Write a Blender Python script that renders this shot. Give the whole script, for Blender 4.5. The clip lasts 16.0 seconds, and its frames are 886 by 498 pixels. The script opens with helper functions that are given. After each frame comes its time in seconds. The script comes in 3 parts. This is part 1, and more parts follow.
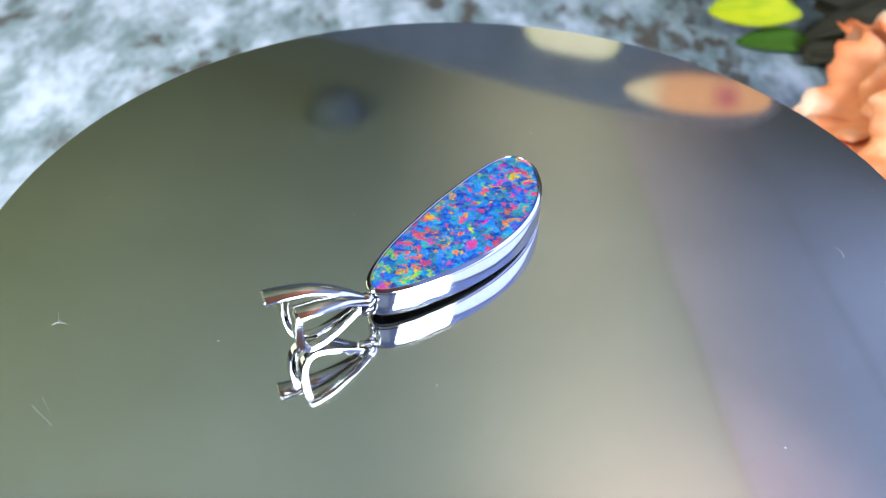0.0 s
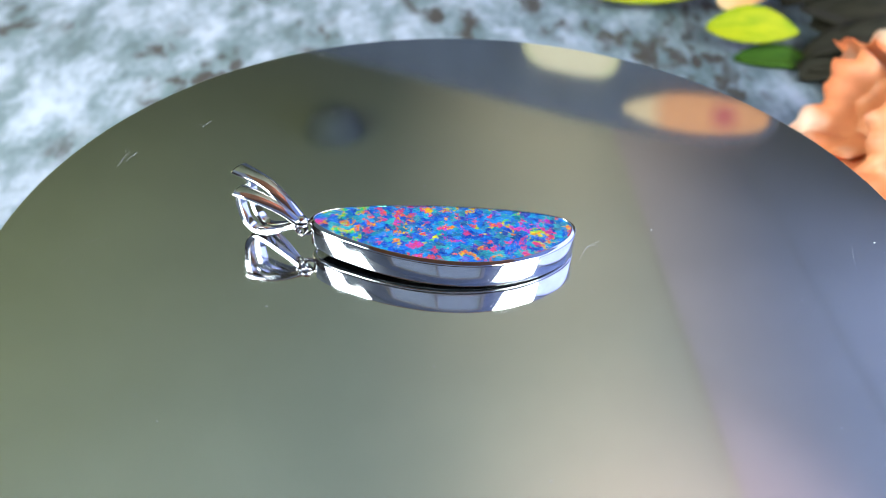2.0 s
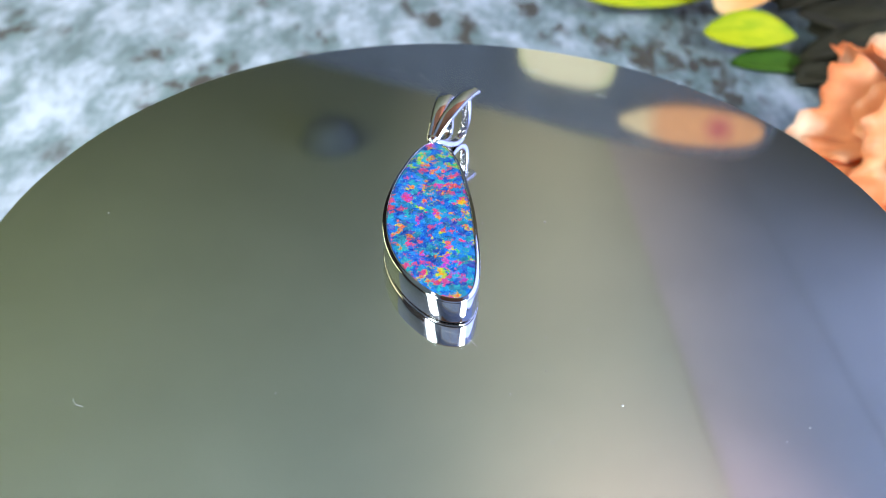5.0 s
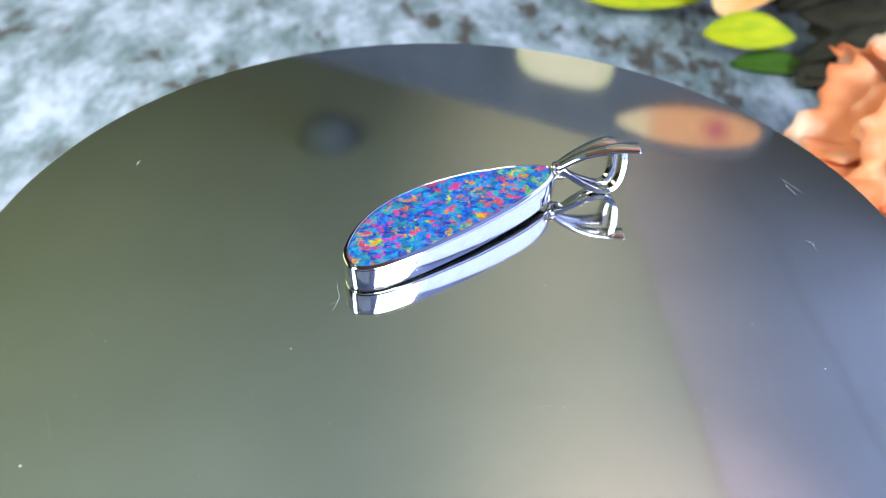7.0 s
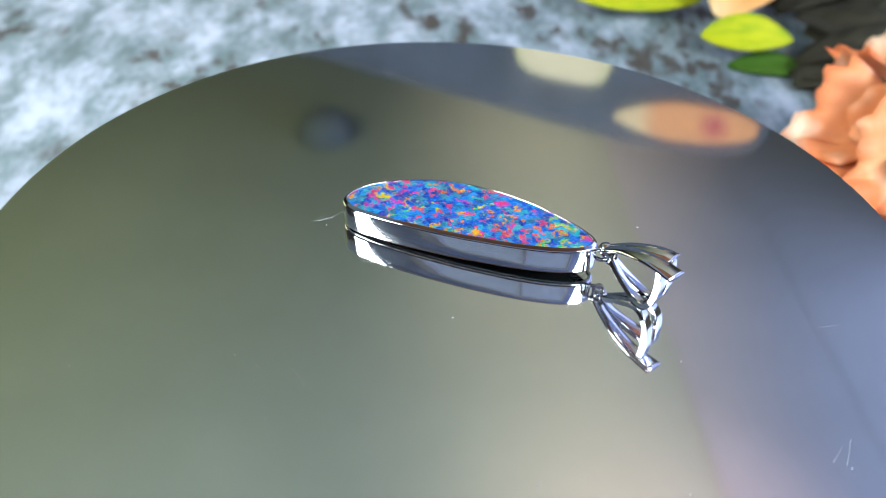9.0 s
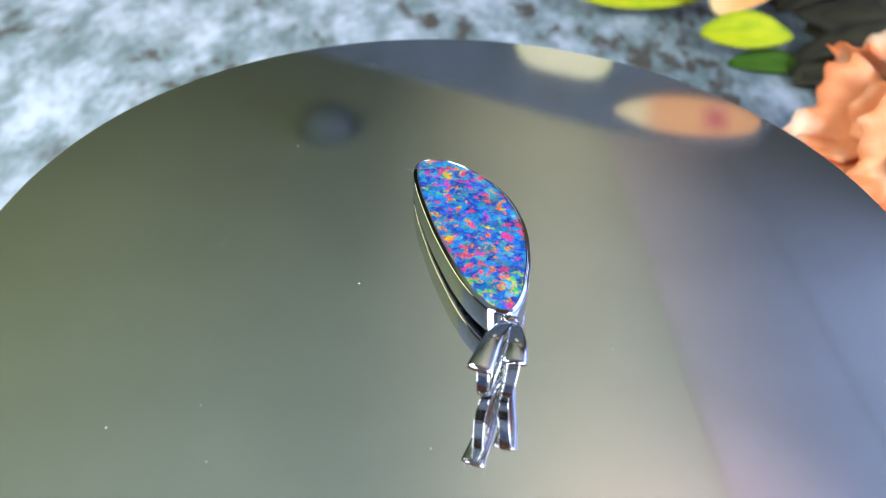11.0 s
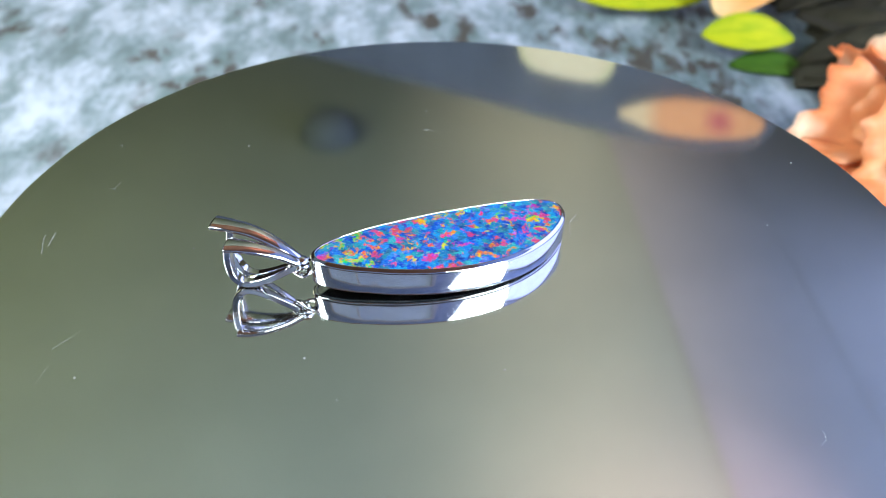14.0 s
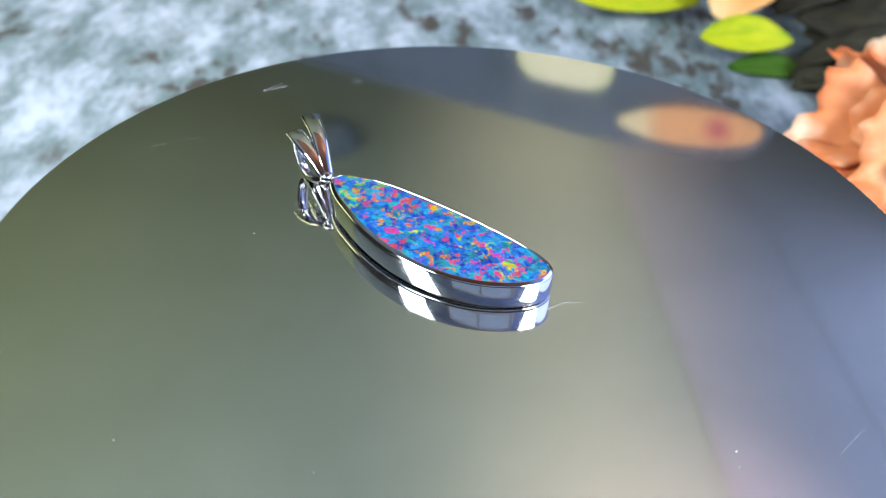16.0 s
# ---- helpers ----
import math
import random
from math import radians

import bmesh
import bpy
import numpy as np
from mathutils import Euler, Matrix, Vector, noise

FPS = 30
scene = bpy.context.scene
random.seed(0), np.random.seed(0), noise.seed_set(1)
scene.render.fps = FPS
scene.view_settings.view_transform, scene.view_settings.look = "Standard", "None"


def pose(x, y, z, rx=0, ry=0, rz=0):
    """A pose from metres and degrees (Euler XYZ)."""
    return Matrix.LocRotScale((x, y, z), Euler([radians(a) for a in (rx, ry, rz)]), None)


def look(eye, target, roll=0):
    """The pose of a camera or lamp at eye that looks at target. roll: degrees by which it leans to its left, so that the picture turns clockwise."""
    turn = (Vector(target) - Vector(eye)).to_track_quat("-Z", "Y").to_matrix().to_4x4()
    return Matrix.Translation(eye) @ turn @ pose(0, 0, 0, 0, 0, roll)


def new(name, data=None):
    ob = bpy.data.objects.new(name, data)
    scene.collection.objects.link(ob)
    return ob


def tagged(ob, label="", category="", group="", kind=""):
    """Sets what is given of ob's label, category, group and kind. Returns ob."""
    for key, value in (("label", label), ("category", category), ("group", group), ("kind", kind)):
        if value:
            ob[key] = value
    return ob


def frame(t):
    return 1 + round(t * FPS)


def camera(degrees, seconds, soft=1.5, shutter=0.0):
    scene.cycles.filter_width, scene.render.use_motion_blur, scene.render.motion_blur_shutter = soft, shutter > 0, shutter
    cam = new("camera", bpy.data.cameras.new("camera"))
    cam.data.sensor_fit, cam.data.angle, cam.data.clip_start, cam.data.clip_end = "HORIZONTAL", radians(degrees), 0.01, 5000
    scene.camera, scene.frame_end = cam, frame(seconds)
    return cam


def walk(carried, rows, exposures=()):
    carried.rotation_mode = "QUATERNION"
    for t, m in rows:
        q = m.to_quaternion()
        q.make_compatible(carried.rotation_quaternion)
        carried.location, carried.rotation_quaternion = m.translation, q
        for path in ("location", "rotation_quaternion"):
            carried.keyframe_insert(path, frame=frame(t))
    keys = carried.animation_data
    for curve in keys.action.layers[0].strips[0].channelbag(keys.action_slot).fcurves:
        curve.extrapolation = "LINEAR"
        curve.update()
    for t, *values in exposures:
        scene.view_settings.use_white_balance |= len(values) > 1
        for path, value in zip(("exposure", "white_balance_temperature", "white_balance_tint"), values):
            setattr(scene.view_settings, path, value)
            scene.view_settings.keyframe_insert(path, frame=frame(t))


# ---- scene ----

# ---- camera and its walk ----
cam = camera(53.41, 16.0, soft=0.8)
cam.data.dof.use_dof = True
cam.data.dof.focus_distance = 0.097
cam.data.dof.aperture_fstop = 32.0
# seconds, eye in metres, heading, tilt down and roll in degrees
EYE = [
    (0.0, 0.00000, -0.07816, 0.06237, -1.120, 39.768, 0.844),
    (0.5, -0.00048, -0.07838, 0.06254, -0.984, 39.613, 1.070),
    (1.0, -0.00067, -0.07854, 0.06279, -0.903, 39.456, 1.191),
    (1.5, -0.00077, -0.07867, 0.06326, -0.818, 39.313, 1.442),
    (2.0, -0.00079, -0.07912, 0.06325, -0.767, 39.015, 1.570),
    (2.5, -0.00090, -0.07911, 0.06299, -0.733, 38.913, 1.390),
    (3.0, -0.00089, -0.07906, 0.06294, -0.732, 38.870, 1.515),
    (3.5, -0.00082, -0.07899, 0.06289, -0.691, 38.771, 1.584),
    (4.0, -0.00070, -0.07913, 0.06323, -0.710, 38.792, 1.531),
    (6.5, 0.00057, -0.07880, 0.06277, -0.825, 38.597, 1.745),
    (7.0, 0.00053, -0.07883, 0.06280, -0.827, 38.632, 1.672),
    (7.5, 0.00075, -0.07916, 0.06276, -0.846, 38.573, 1.598),
    (8.0, 0.00062, -0.07915, 0.06283, -0.745, 38.553, 1.834),
    (8.5, 0.00061, -0.07946, 0.06291, -0.752, 38.542, 1.745),
    (9.0, 0.00045, -0.07964, 0.06274, -0.655, 38.470, 1.860),
    (11.5, -0.00020, -0.07905, 0.06202, -0.525, 38.520, 1.722),
    (12.0, -0.00045, -0.07836, 0.06128, -0.435, 38.457, 1.847),
    (12.5, -0.00050, -0.07828, 0.06161, -0.459, 38.535, 1.748),
    (13.0, -0.00073, -0.07840, 0.06179, -0.394, 38.516, 1.923),
    (13.5, -0.00084, -0.07863, 0.06204, -0.350, 38.489, 1.942),
    (14.0, -0.00080, -0.07854, 0.06225, -0.353, 38.523, 1.977),
    (14.5, -0.00064, -0.07882, 0.06252, -0.381, 38.486, 1.883),
    (15.0, -0.00051, -0.07882, 0.06287, -0.399, 38.533, 1.918),
    (15.5, -0.00025, -0.07908, 0.06296, -0.452, 38.507, 1.870),
    (16.0, -0.00067, -0.07875, 0.06279, -0.340, 38.472, 1.988),
]


def eye_pose(x, y, z, heading, down, roll):
    h, d = radians(heading), radians(down)
    way = Vector((math.sin(h) * math.cos(d), math.cos(h) * math.cos(d), -math.sin(d)))
    return look((x, y, z), Vector((x, y, z)) + way, roll)


walk(cam, [(r[0], eye_pose(*r[1:])) for r in EYE])

# the turntable goes clockwise, one turn in 12.77 s, on a slightly wobbling plate
TURN_SPEED = 28.1836
WOBBLE = (0.00256, 0.00363)


def spin(t):
    tilt = Vector((0, 0, 1)).rotation_difference(Vector((-WOBBLE[0], -WOBBLE[1], 1))).to_matrix().to_4x4()
    return pose(0, 0, 0, 0, 0, -TURN_SPEED * t) @ tilt

# ---- light ----
world = bpy.data.worlds.new("world")
scene.world = world
world.use_nodes = True
world.node_tree.nodes["Background"].inputs[0].default_value = (0.5, 0.6, 0.8, 1)
world.node_tree.nodes["Background"].inputs[1].default_value = 0.1
scene.view_settings.exposure = 0.04


def area_lamp(name, at, target, w, h, watts, colour):
    data = bpy.data.lights.new(name, "AREA")
    data.shape, data.size, data.size_y, data.energy, data.color = "RECTANGLE", w, h, watts, colour
    ob = new(name, data)
    ob.matrix_world = look(at, target)
    return ob


LEFT_LAMP, RIGHT_LAMP = (-0.36, -0.168, 0.335), (0.32, -0.288, 0.36)
area_lamp("left_panel_light", LEFT_LAMP, (0, 0.02, 0), 0.14, 0.22, 3.4, (0.84, 0.94, 1.0))
area_lamp("right_panel_light", RIGHT_LAMP, (0, 0.02, 0), 0.26, 0.22, 4.6, (0.84, 0.94, 1.0))
# unseen fill lamps, added: blue from the east, yellow-green from the west
area_lamp("east_blue_fill", (1.48, 0.45, 0.98), (0.0, 0.45, 1.26), 3.2, 1.1, 31.0, (0.38, 0.47, 1.0))
area_lamp("west_green_fill", (-2.15, 1.2, 0.3), (-0.3, 1.4, 1.6), 1.8, 1.2, 21.0, (0.97, 1.0, 0.60))
# unseen cool fill on the left, added to brighten the near ceiling
cool = area_lamp("cool_ceiling_fill", (-0.60, -0.45, 0.1), (-0.45, 0.75, 1.6), 0.10, 0.10, 4.4, (0.66, 0.70, 1.0))
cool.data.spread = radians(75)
# unseen warm strip behind the board, added to brighten a band of ceiling
strip = area_lamp("warm_strip_fill", (0.34, 1.95, 0.02), (0.36, 1.95, 1.6), 3.0, 0.05, 3.2, (1.0, 0.77, 0.74))
strip.data.spread = radians(46)
# unseen warm fill, added for the bright pool on the nearer ceiling
near = area_lamp("warm_ceiling_fill", (0.52, -0.45, 0.1), (0.48, 0.72, 1.6), 0.08, 0.08, 2.1, (1.0, 0.60, 0.74))
near.data.spread = radians(31)
# unseen pale blue fill behind the camera, added for the bezel to reflect
area_lamp("south_fill_light", (-0.25, -1.17, 0.95), (-0.25, 0.0, 0.95), 1.16, 0.56, 0.55, (0.62, 0.78, 1.0))


# ---- materials ----
MAT_Z = -0.060


def nodes_of(name):
    m = bpy.data.materials.new(name)
    m.use_nodes = True
    nt = m.node_tree
    return m, nt, nt.nodes["Principled BSDF"]


def add(nt, kind, **props):
    n = nt.nodes.new(kind)
    for k, v in props.items():
        if k in n.inputs:
            n.inputs[k].default_value = v
    return n


def ramp(nt, source, stops, mode="LINEAR"):
    r = nt.nodes.new("ShaderNodeValToRGB")
    r.color_ramp.interpolation = mode
    e = r.color_ramp.elements
    while len(e) < len(stops):
        e.new(0.5)
    for i, (p, c) in enumerate(stops):
        e[i].position, e[i].color = p, (*c, 1)
    nt.links.new(source, r.inputs[0])
    return r.outputs[0]


def mix(nt, fac, a, b, blend="MIX"):
    m = nt.nodes.new("ShaderNodeMix")
    m.data_type, m.blend_type = "RGBA", blend
    for sock, v in ((m.inputs[0], fac), (m.inputs[6], a), (m.inputs[7], b)):
        if isinstance(v, (int, float)):
            sock.default_value = v
        elif isinstance(v, tuple):
            sock.default_value = (*v, 1)
        else:
            nt.links.new(v, sock)
    return m.outputs[2]


def coords(nt, scale=(1, 1, 1), offset=(0, 0, 0), kind="Object"):
    c, m = nt.nodes.new("ShaderNodeTexCoord"), nt.nodes.new("ShaderNodeMapping")
    m.inputs["Scale"].default_value, m.inputs["Location"].default_value = scale, offset
    nt.links.new(c.outputs[kind], m.inputs[0])
    return m.outputs[0]


def noise_of(nt, vec, scale, detail=4.0, rough=0.55, distortion=0.0):
    n = add(nt, "ShaderNodeTexNoise", Scale=scale, Detail=detail, Roughness=rough, Distortion=distortion)
    nt.links.new(vec, n.inputs["Vector"])
    return n


def bump(nt, bsdf, height, strength, distance):
    b = add(nt, "ShaderNodeBump", Strength=strength, Distance=distance)
    nt.links.new(height, b.inputs["Height"])
    nt.links.new(b.outputs[0], bsdf.inputs["Normal"])


def plain(name, colour, rough=0.6, metal=0.0, vary=0.15, scale=40.0, relief=0.1, depth=0.0005):
    """A surface with two scales of variation and a fine relief."""
    m, nt, b = nodes_of(name)
    v = coords(nt)
    n1, n2 = noise_of(nt, v, scale), noise_of(nt, v, scale * 7)
    dark = tuple(c * (1 - vary) for c in colour)
    light = tuple(min(1, c * (1 + vary)) for c in colour)
    c1 = ramp(nt, n1.outputs[0], [(0.3, dark), (0.7, light)])
    c2 = ramp(nt, n2.outputs[0], [(0.3, (1 - vary, 1 - vary, 1 - vary)), (0.7, (1, 1, 1))])
    nt.links.new(mix(nt, 0.6, c1, c2, "MULTIPLY"), b.inputs["Base Color"])
    b.inputs["Roughness"].default_value, b.inputs["Metallic"].default_value = rough, metal
    if relief:
        bump(nt, b, n2.outputs[0], relief, depth)
    return m


def silver_material():
    m, nt, b = nodes_of("polished_silver")
    v = coords(nt)
    n = noise_of(nt, v, 900, 3)
    nt.links.new(ramp(nt, n.outputs[0], [(0.3, (0.755, 0.755, 0.745)), (0.7, (0.83, 0.83, 0.82))]), b.inputs["Base Color"])
    b.inputs["Metallic"].default_value = 1
    nt.links.new(ramp(nt, n.outputs[0], [(0.35, (0.035,) * 3), (0.75, (0.075,) * 3)]), b.inputs["Roughness"])
    bump(nt, b, noise_of(nt, v, 260, 2).outputs[0], 0.05, 0.0004)
    return m


def mirror_material():
    m, nt, b = nodes_of("mirror_plate")
    v = coords(nt)
    n, fine = noise_of(nt, v, 30, 3), noise_of(nt, v, 1500, 2)
    nt.links.new(ramp(nt, n.outputs[0], [(0.3, (0.80, 0.81, 0.80)), (0.7, (0.84, 0.85, 0.84))]), b.inputs["Base Color"])
    b.inputs["Metallic"].default_value = 1
    nt.links.new(ramp(nt, fine.outputs[0], [(0.3, (0.042,) * 3), (0.8, (0.066,) * 3)]), b.inputs["Roughness"])
    # a faint rougher gloss that imitates lens glow around the clear reflection
    haze = nt.nodes.new("ShaderNodeBsdfAnisotropic")
    haze.inputs["Color"].default_value, haze.inputs["Roughness"].default_value = (0.85, 0.87, 0.9, 1), 0.16
    mixer = nt.nodes.new("ShaderNodeMixShader")
    mixer.inputs[0].default_value = 0.12
    nt.links.new(b.outputs[0], mixer.inputs[1])
    nt.links.new(haze.outputs[0], mixer.inputs[2])
    nt.links.new(mixer.outputs[0], nt.nodes["Material Output"].inputs[0])
    return m


def mono(nt, colour):
    n = nt.nodes.new("ShaderNodeSeparateColor")
    nt.links.new(colour, n.inputs[0])
    return n.outputs[0]


def opal_material():
    """Cells of spectral colour in a blue ground, under a polished clear cap."""
    m, nt, b = nodes_of("opal")
    v = coords(nt)
    wob = noise_of(nt, v, 2600, 5, 0.7)
    shift = nt.nodes.new("ShaderNodeVectorMath")
    shift.operation = "MULTIPLY_ADD"
    shift.inputs[1].default_value = (0.0016, 0.0016, 0.0)
    nt.links.new(wob.outputs["Color"], shift.inputs[0])
    nt.links.new(v, shift.inputs[2])
    cells = add(nt, "ShaderNodeTexVoronoi", Scale=1250.0)
    nt.links.new(shift.outputs[0], cells.inputs["Vector"])
    big = add(nt, "ShaderNodeTexVoronoi", Scale=450.0)
    nt.links.new(shift.outputs[0], big.inputs["Vector"])
    shards = add(nt, "ShaderNodeTexVoronoi", Scale=3300.0)
    nt.links.new(shift.outputs[0], shards.inputs["Vector"])
    splinter = mono(nt, shards.outputs["Color"])
    ground = ramp(nt, mono(nt, cells.outputs["Color"]), [(0.0, (0.22, 0.02, 0.70)), (0.10, (0.006, 0.010, 0.42)), (0.28, (0.006, 0.09, 0.80)), (0.44, (0.010, 0.26, 0.95)),
                                                         (0.58, (0.008, 0.48, 0.82)), (0.70, (0.004, 0.02, 0.14)), (0.84, (0.012, 0.78, 0.62)), (1.0, (0.006, 0.035, 0.36))])
    ground = mix(nt, 0.36, ground, ramp(nt, splinter, [(0.0, (0.006, 0.02, 0.40)), (0.45, (0.03, 0.18, 0.58)), (0.75, (0.05, 0.45, 0.60)), (1.0, (0.16, 0.26, 0.66))]))
    hue = add(nt, "ShaderNodeMath")
    hue.operation = "MULTIPLY_ADD"
    hue.inputs[1].default_value = 0.35
    nt.links.new(splinter, hue.inputs[0])
    wide = nt.nodes.new("ShaderNodeSeparateColor")
    nt.links.new(big.outputs["Color"], wide.inputs[0])
    shrunk = add(nt, "ShaderNodeMath")
    shrunk.operation = "MULTIPLY"
    shrunk.inputs[1].default_value = 0.70
    nt.links.new(wide.outputs[1], shrunk.inputs[0])
    nt.links.new(shrunk.outputs[0], hue.inputs[2])
    fire = ramp(nt, hue.outputs[0], [(0.0, (0.02, 0.62, 0.55)), (0.18, (0.02, 0.75, 0.08)), (0.30, (0.90, 0.74, 0.01)), (0.40, (1.0, 0.42, 0.01)),
                                     (0.52, (1.0, 0.13, 0.05)), (0.62, (0.95, 0.05, 0.20)), (0.82, (0.90, 0.08, 0.36)), (1.0, (0.45, 0.05, 0.80))])
    # ragged flecks of many sizes, gathered in drifts
    torn, drift = noise_of(nt, v, 950, 6, 0.72, 0.15), noise_of(nt, v, 230, 2)
    total = add(nt, "ShaderNodeMath")
    total.operation = "MULTIPLY_ADD"
    total.inputs[1].default_value = 0.30
    nt.links.new(drift.outputs[0], total.inputs[0])
    nt.links.new(torn.outputs[0], total.inputs[2])
    lit = ramp(nt, total.outputs[0], [(0.680, (0, 0, 0)), (0.714, (1, 1, 1))])
    colour = mix(nt, lit, ground, fire)
    # cyan glints put into the colour
    glint = noise_of(nt, v, 3800, 3, 0.7)
    colour = mix(nt, ramp(nt, glint.outputs[0], [(0.62, (0, 0, 0)), (0.72, (0.45,) * 3)]), colour, (0.08, 0.78, 0.90))
    streak = noise_of(nt, coords(nt, (1, 3, 1)), 2500, 2)
    colour = mix(nt, 0.6, colour, ramp(nt, streak.outputs[0], [(0.32, (0.30, 0.32, 0.42)), (0.62, (1, 1, 1))]), "MULTIPLY")
    shade = noise_of(nt, coords(nt, offset=(0.2, 0.4, 0)), 420, 4, 0.6)
    colour = mix(nt, 0.42, colour, ramp(nt, shade.outputs[0], [(0.38, (0.28, 0.30, 0.42)), (0.58, (1, 1, 1))]), "MULTIPLY")
    # white pinpoint sparkle painted into the colour
    spark = noise_of(nt, v, 5200, 2, 0.6)
    colour = mix(nt, ramp(nt, spark.outputs[0], [(0.66, (0, 0, 0)), (0.74, (0.7,) * 3)]), colour, (0.75, 0.85, 0.90))
    nt.links.new(colour, b.inputs["Base Color"])
    b.inputs["Roughness"].default_value = 0.45
    b.inputs["Specular IOR Level"].default_value = 0.08
    b.inputs["Coat Weight"].default_value, b.inputs["Coat Roughness"].default_value = 0.10, 0.03
    # each cell is a tilted plate that flashes as the stone turns
    tilt = nt.nodes.new("ShaderNodeVectorMath")
    tilt.operation = "MULTIPLY_ADD"
    tilt.inputs[1].default_value, tilt.inputs[2].default_value = (0.9, 0.9, 0.0), (-0.45, -0.45, 1.0)
    nt.links.new(cells.outputs["Color"], tilt.inputs[0])
    turn = nt.nodes.new("ShaderNodeVectorTransform")
    turn.vector_type, turn.convert_from, turn.convert_to = "NORMAL", "OBJECT", "WORLD"
    nt.links.new(tilt.outputs[0], turn.inputs[0])
    plates = nt.nodes.new("ShaderNodeBsdfAnisotropic")
    # plates that lean one way flash green, the other way pink and red
    lean = ramp(nt, mono(nt, cells.outputs["Color"]), [(0.0, (0.02, 0.75, 0.10)), (0.22, (0.02, 0.70, 0.45)), (0.42, (0.02, 0.30, 0.85)), (0.60, (0.06, 0.16, 0.80)), (0.78, (0.80, 0.08, 0.45)), (1.0, (0.95, 0.16, 0.06))])
    nt.links.new(mix(nt, 0.65, colour, lean), plates.inputs["Color"])
    plates.inputs["Roughness"].default_value = 0.24
    nt.links.new(turn.outputs[0], plates.inputs["Normal"])
    mixer = nt.nodes.new("ShaderNodeMixShader")
    mixer.inputs[0].default_value = 0.36
    nt.links.new(b.outputs[0], mixer.inputs[1])
    nt.links.new(plates.outputs[0], mixer.inputs[2])
    nt.links.new(mixer.outputs[0], nt.nodes["Material Output"].inputs[0])
    return m


def stone_print_material():
    """Weathered pale stone: cool white clouds, grey-green stains, dark brown specks."""
    m, nt, b = nodes_of("stone_print")
    turned = nt.nodes.new("ShaderNodeMapping")
    turned.inputs["Rotation"].default_value = (0, 0, radians(-25.17))
    nt.links.new(coords(nt), turned.inputs[0])
    drawn = nt.nodes.new("ShaderNodeMapping")
    drawn.inputs["Scale"].default_value = (1.0, 0.5, 1.0)
    nt.links.new(turned.outputs[0], drawn.inputs[0])
    v = drawn.outputs[0]
    clouds, stains, specks = noise_of(nt, v, 105, 8, 0.7, 0.1), noise_of(nt, v, 40, 6, 0.68, 0.1), noise_of(nt, v, 240, 4, 0.55, 0.2)
    base = ramp(nt, clouds.outputs[0], [(0.36, (0.20, 0.26, 0.25)), (0.45, (0.34, 0.42, 0.43)), (0.52, (0.54, 0.61, 0.65)), (0.61, (0.72, 0.78, 0.83))])
    base = mix(nt, ramp(nt, stains.outputs[0], [(0.46, (0, 0, 0)), (0.60, (0.65,) * 3)]), base, (0.19, 0.27, 0.24))
    patch = noise_of(nt, v, 40, 3, 0.6)
    gate = mix(nt, 1.0, ramp(nt, specks.outputs[0], [(0.49, (0, 0, 0)), (0.56, (0.95,) * 3)]), ramp(nt, patch.outputs[0], [(0.52, (0, 0, 0)), (0.60, (1, 1, 1))]), "MULTIPLY")
    base = mix(nt, gate, base, (0.10, 0.08, 0.06))
    # the colour turns darker and bluer towards the side of the flowers
    side = nt.nodes.new("ShaderNodeSeparateXYZ")
    nt.links.new(coords(nt), side.inputs[0])
    flower_side = nt.nodes.new("ShaderNodeMath")
    flower_side.operation = "MULTIPLY_ADD"
    flower_side.inputs[1].default_value, flower_side.inputs[2].default_value = 2.4, 0.42
    nt.links.new(side.outputs[0], flower_side.inputs[0])
    base = mix(nt, ramp(nt, flower_side.outputs[0], [(0.44, (0, 0, 0)), (0.80, (0.62,) * 3)]), base, mix(nt, 1.0, base, (0.36, 0.42, 0.50), "MULTIPLY"))
    # a broken brown ring and a few blots of lichen beside it
    for (px, py), r0, r1, r2 in (((0.1375, -0.1495), 0.0030, 0.0062, 0.0098), ((0.1190, -0.1430), -0.002, 0.0010, 0.0036), ((0.1215, -0.1520), -0.002, 0.0006, 0.0024)):
        away = nt.nodes.new("ShaderNodeVectorMath")
        away.operation = "DISTANCE"
        nt.links.new(coords(nt), away.inputs[0])
        away.inputs[1].default_value = (px, py, MAT_Z)
        ragged = nt.nodes.new("ShaderNodeMath")
        ragged.operation = "MULTIPLY_ADD"
        ragged.inputs[1].default_value, ragged.inputs[2].default_value = 0.006, -0.003
        nt.links.new(noise_of(nt, coords(nt), 420, 3, 0.6).outputs[0], ragged.inputs[0])
        where = nt.nodes.new("ShaderNodeMath")
        nt.links.new(away.outputs["Value"], where.inputs[0])
        nt.links.new(ragged.outputs[0], where.inputs[1])
        hundred = nt.nodes.new("ShaderNodeMath")
        hundred.operation = "MULTIPLY"
        hundred.inputs[1].default_value = 50.0
        nt.links.new(where.outputs[0], hundred.inputs[0])
        stops = [(max(0.0, r0 * 50), (0, 0, 0) if r0 > 0 else (0.8,) * 3), (r1 * 50, (0.8,) * 3), (r2 * 50, (0, 0, 0))]
        broken = mix(nt, 1.0, ramp(nt, hundred.outputs[0], stops), ramp(nt, noise_of(nt, coords(nt), 230, 3).outputs[0], [(0.40, (0.1,) * 3), (0.56, (1, 1, 1))]), "MULTIPLY")
        base = mix(nt, broken, base, (0.07, 0.05, 0.035))
    nt.links.new(base, b.inputs["Base Color"])
    b.inputs["Roughness"].default_value = 0.55
    bump(nt, b, specks.outputs[0], 0.1, 0.0005)
    return m


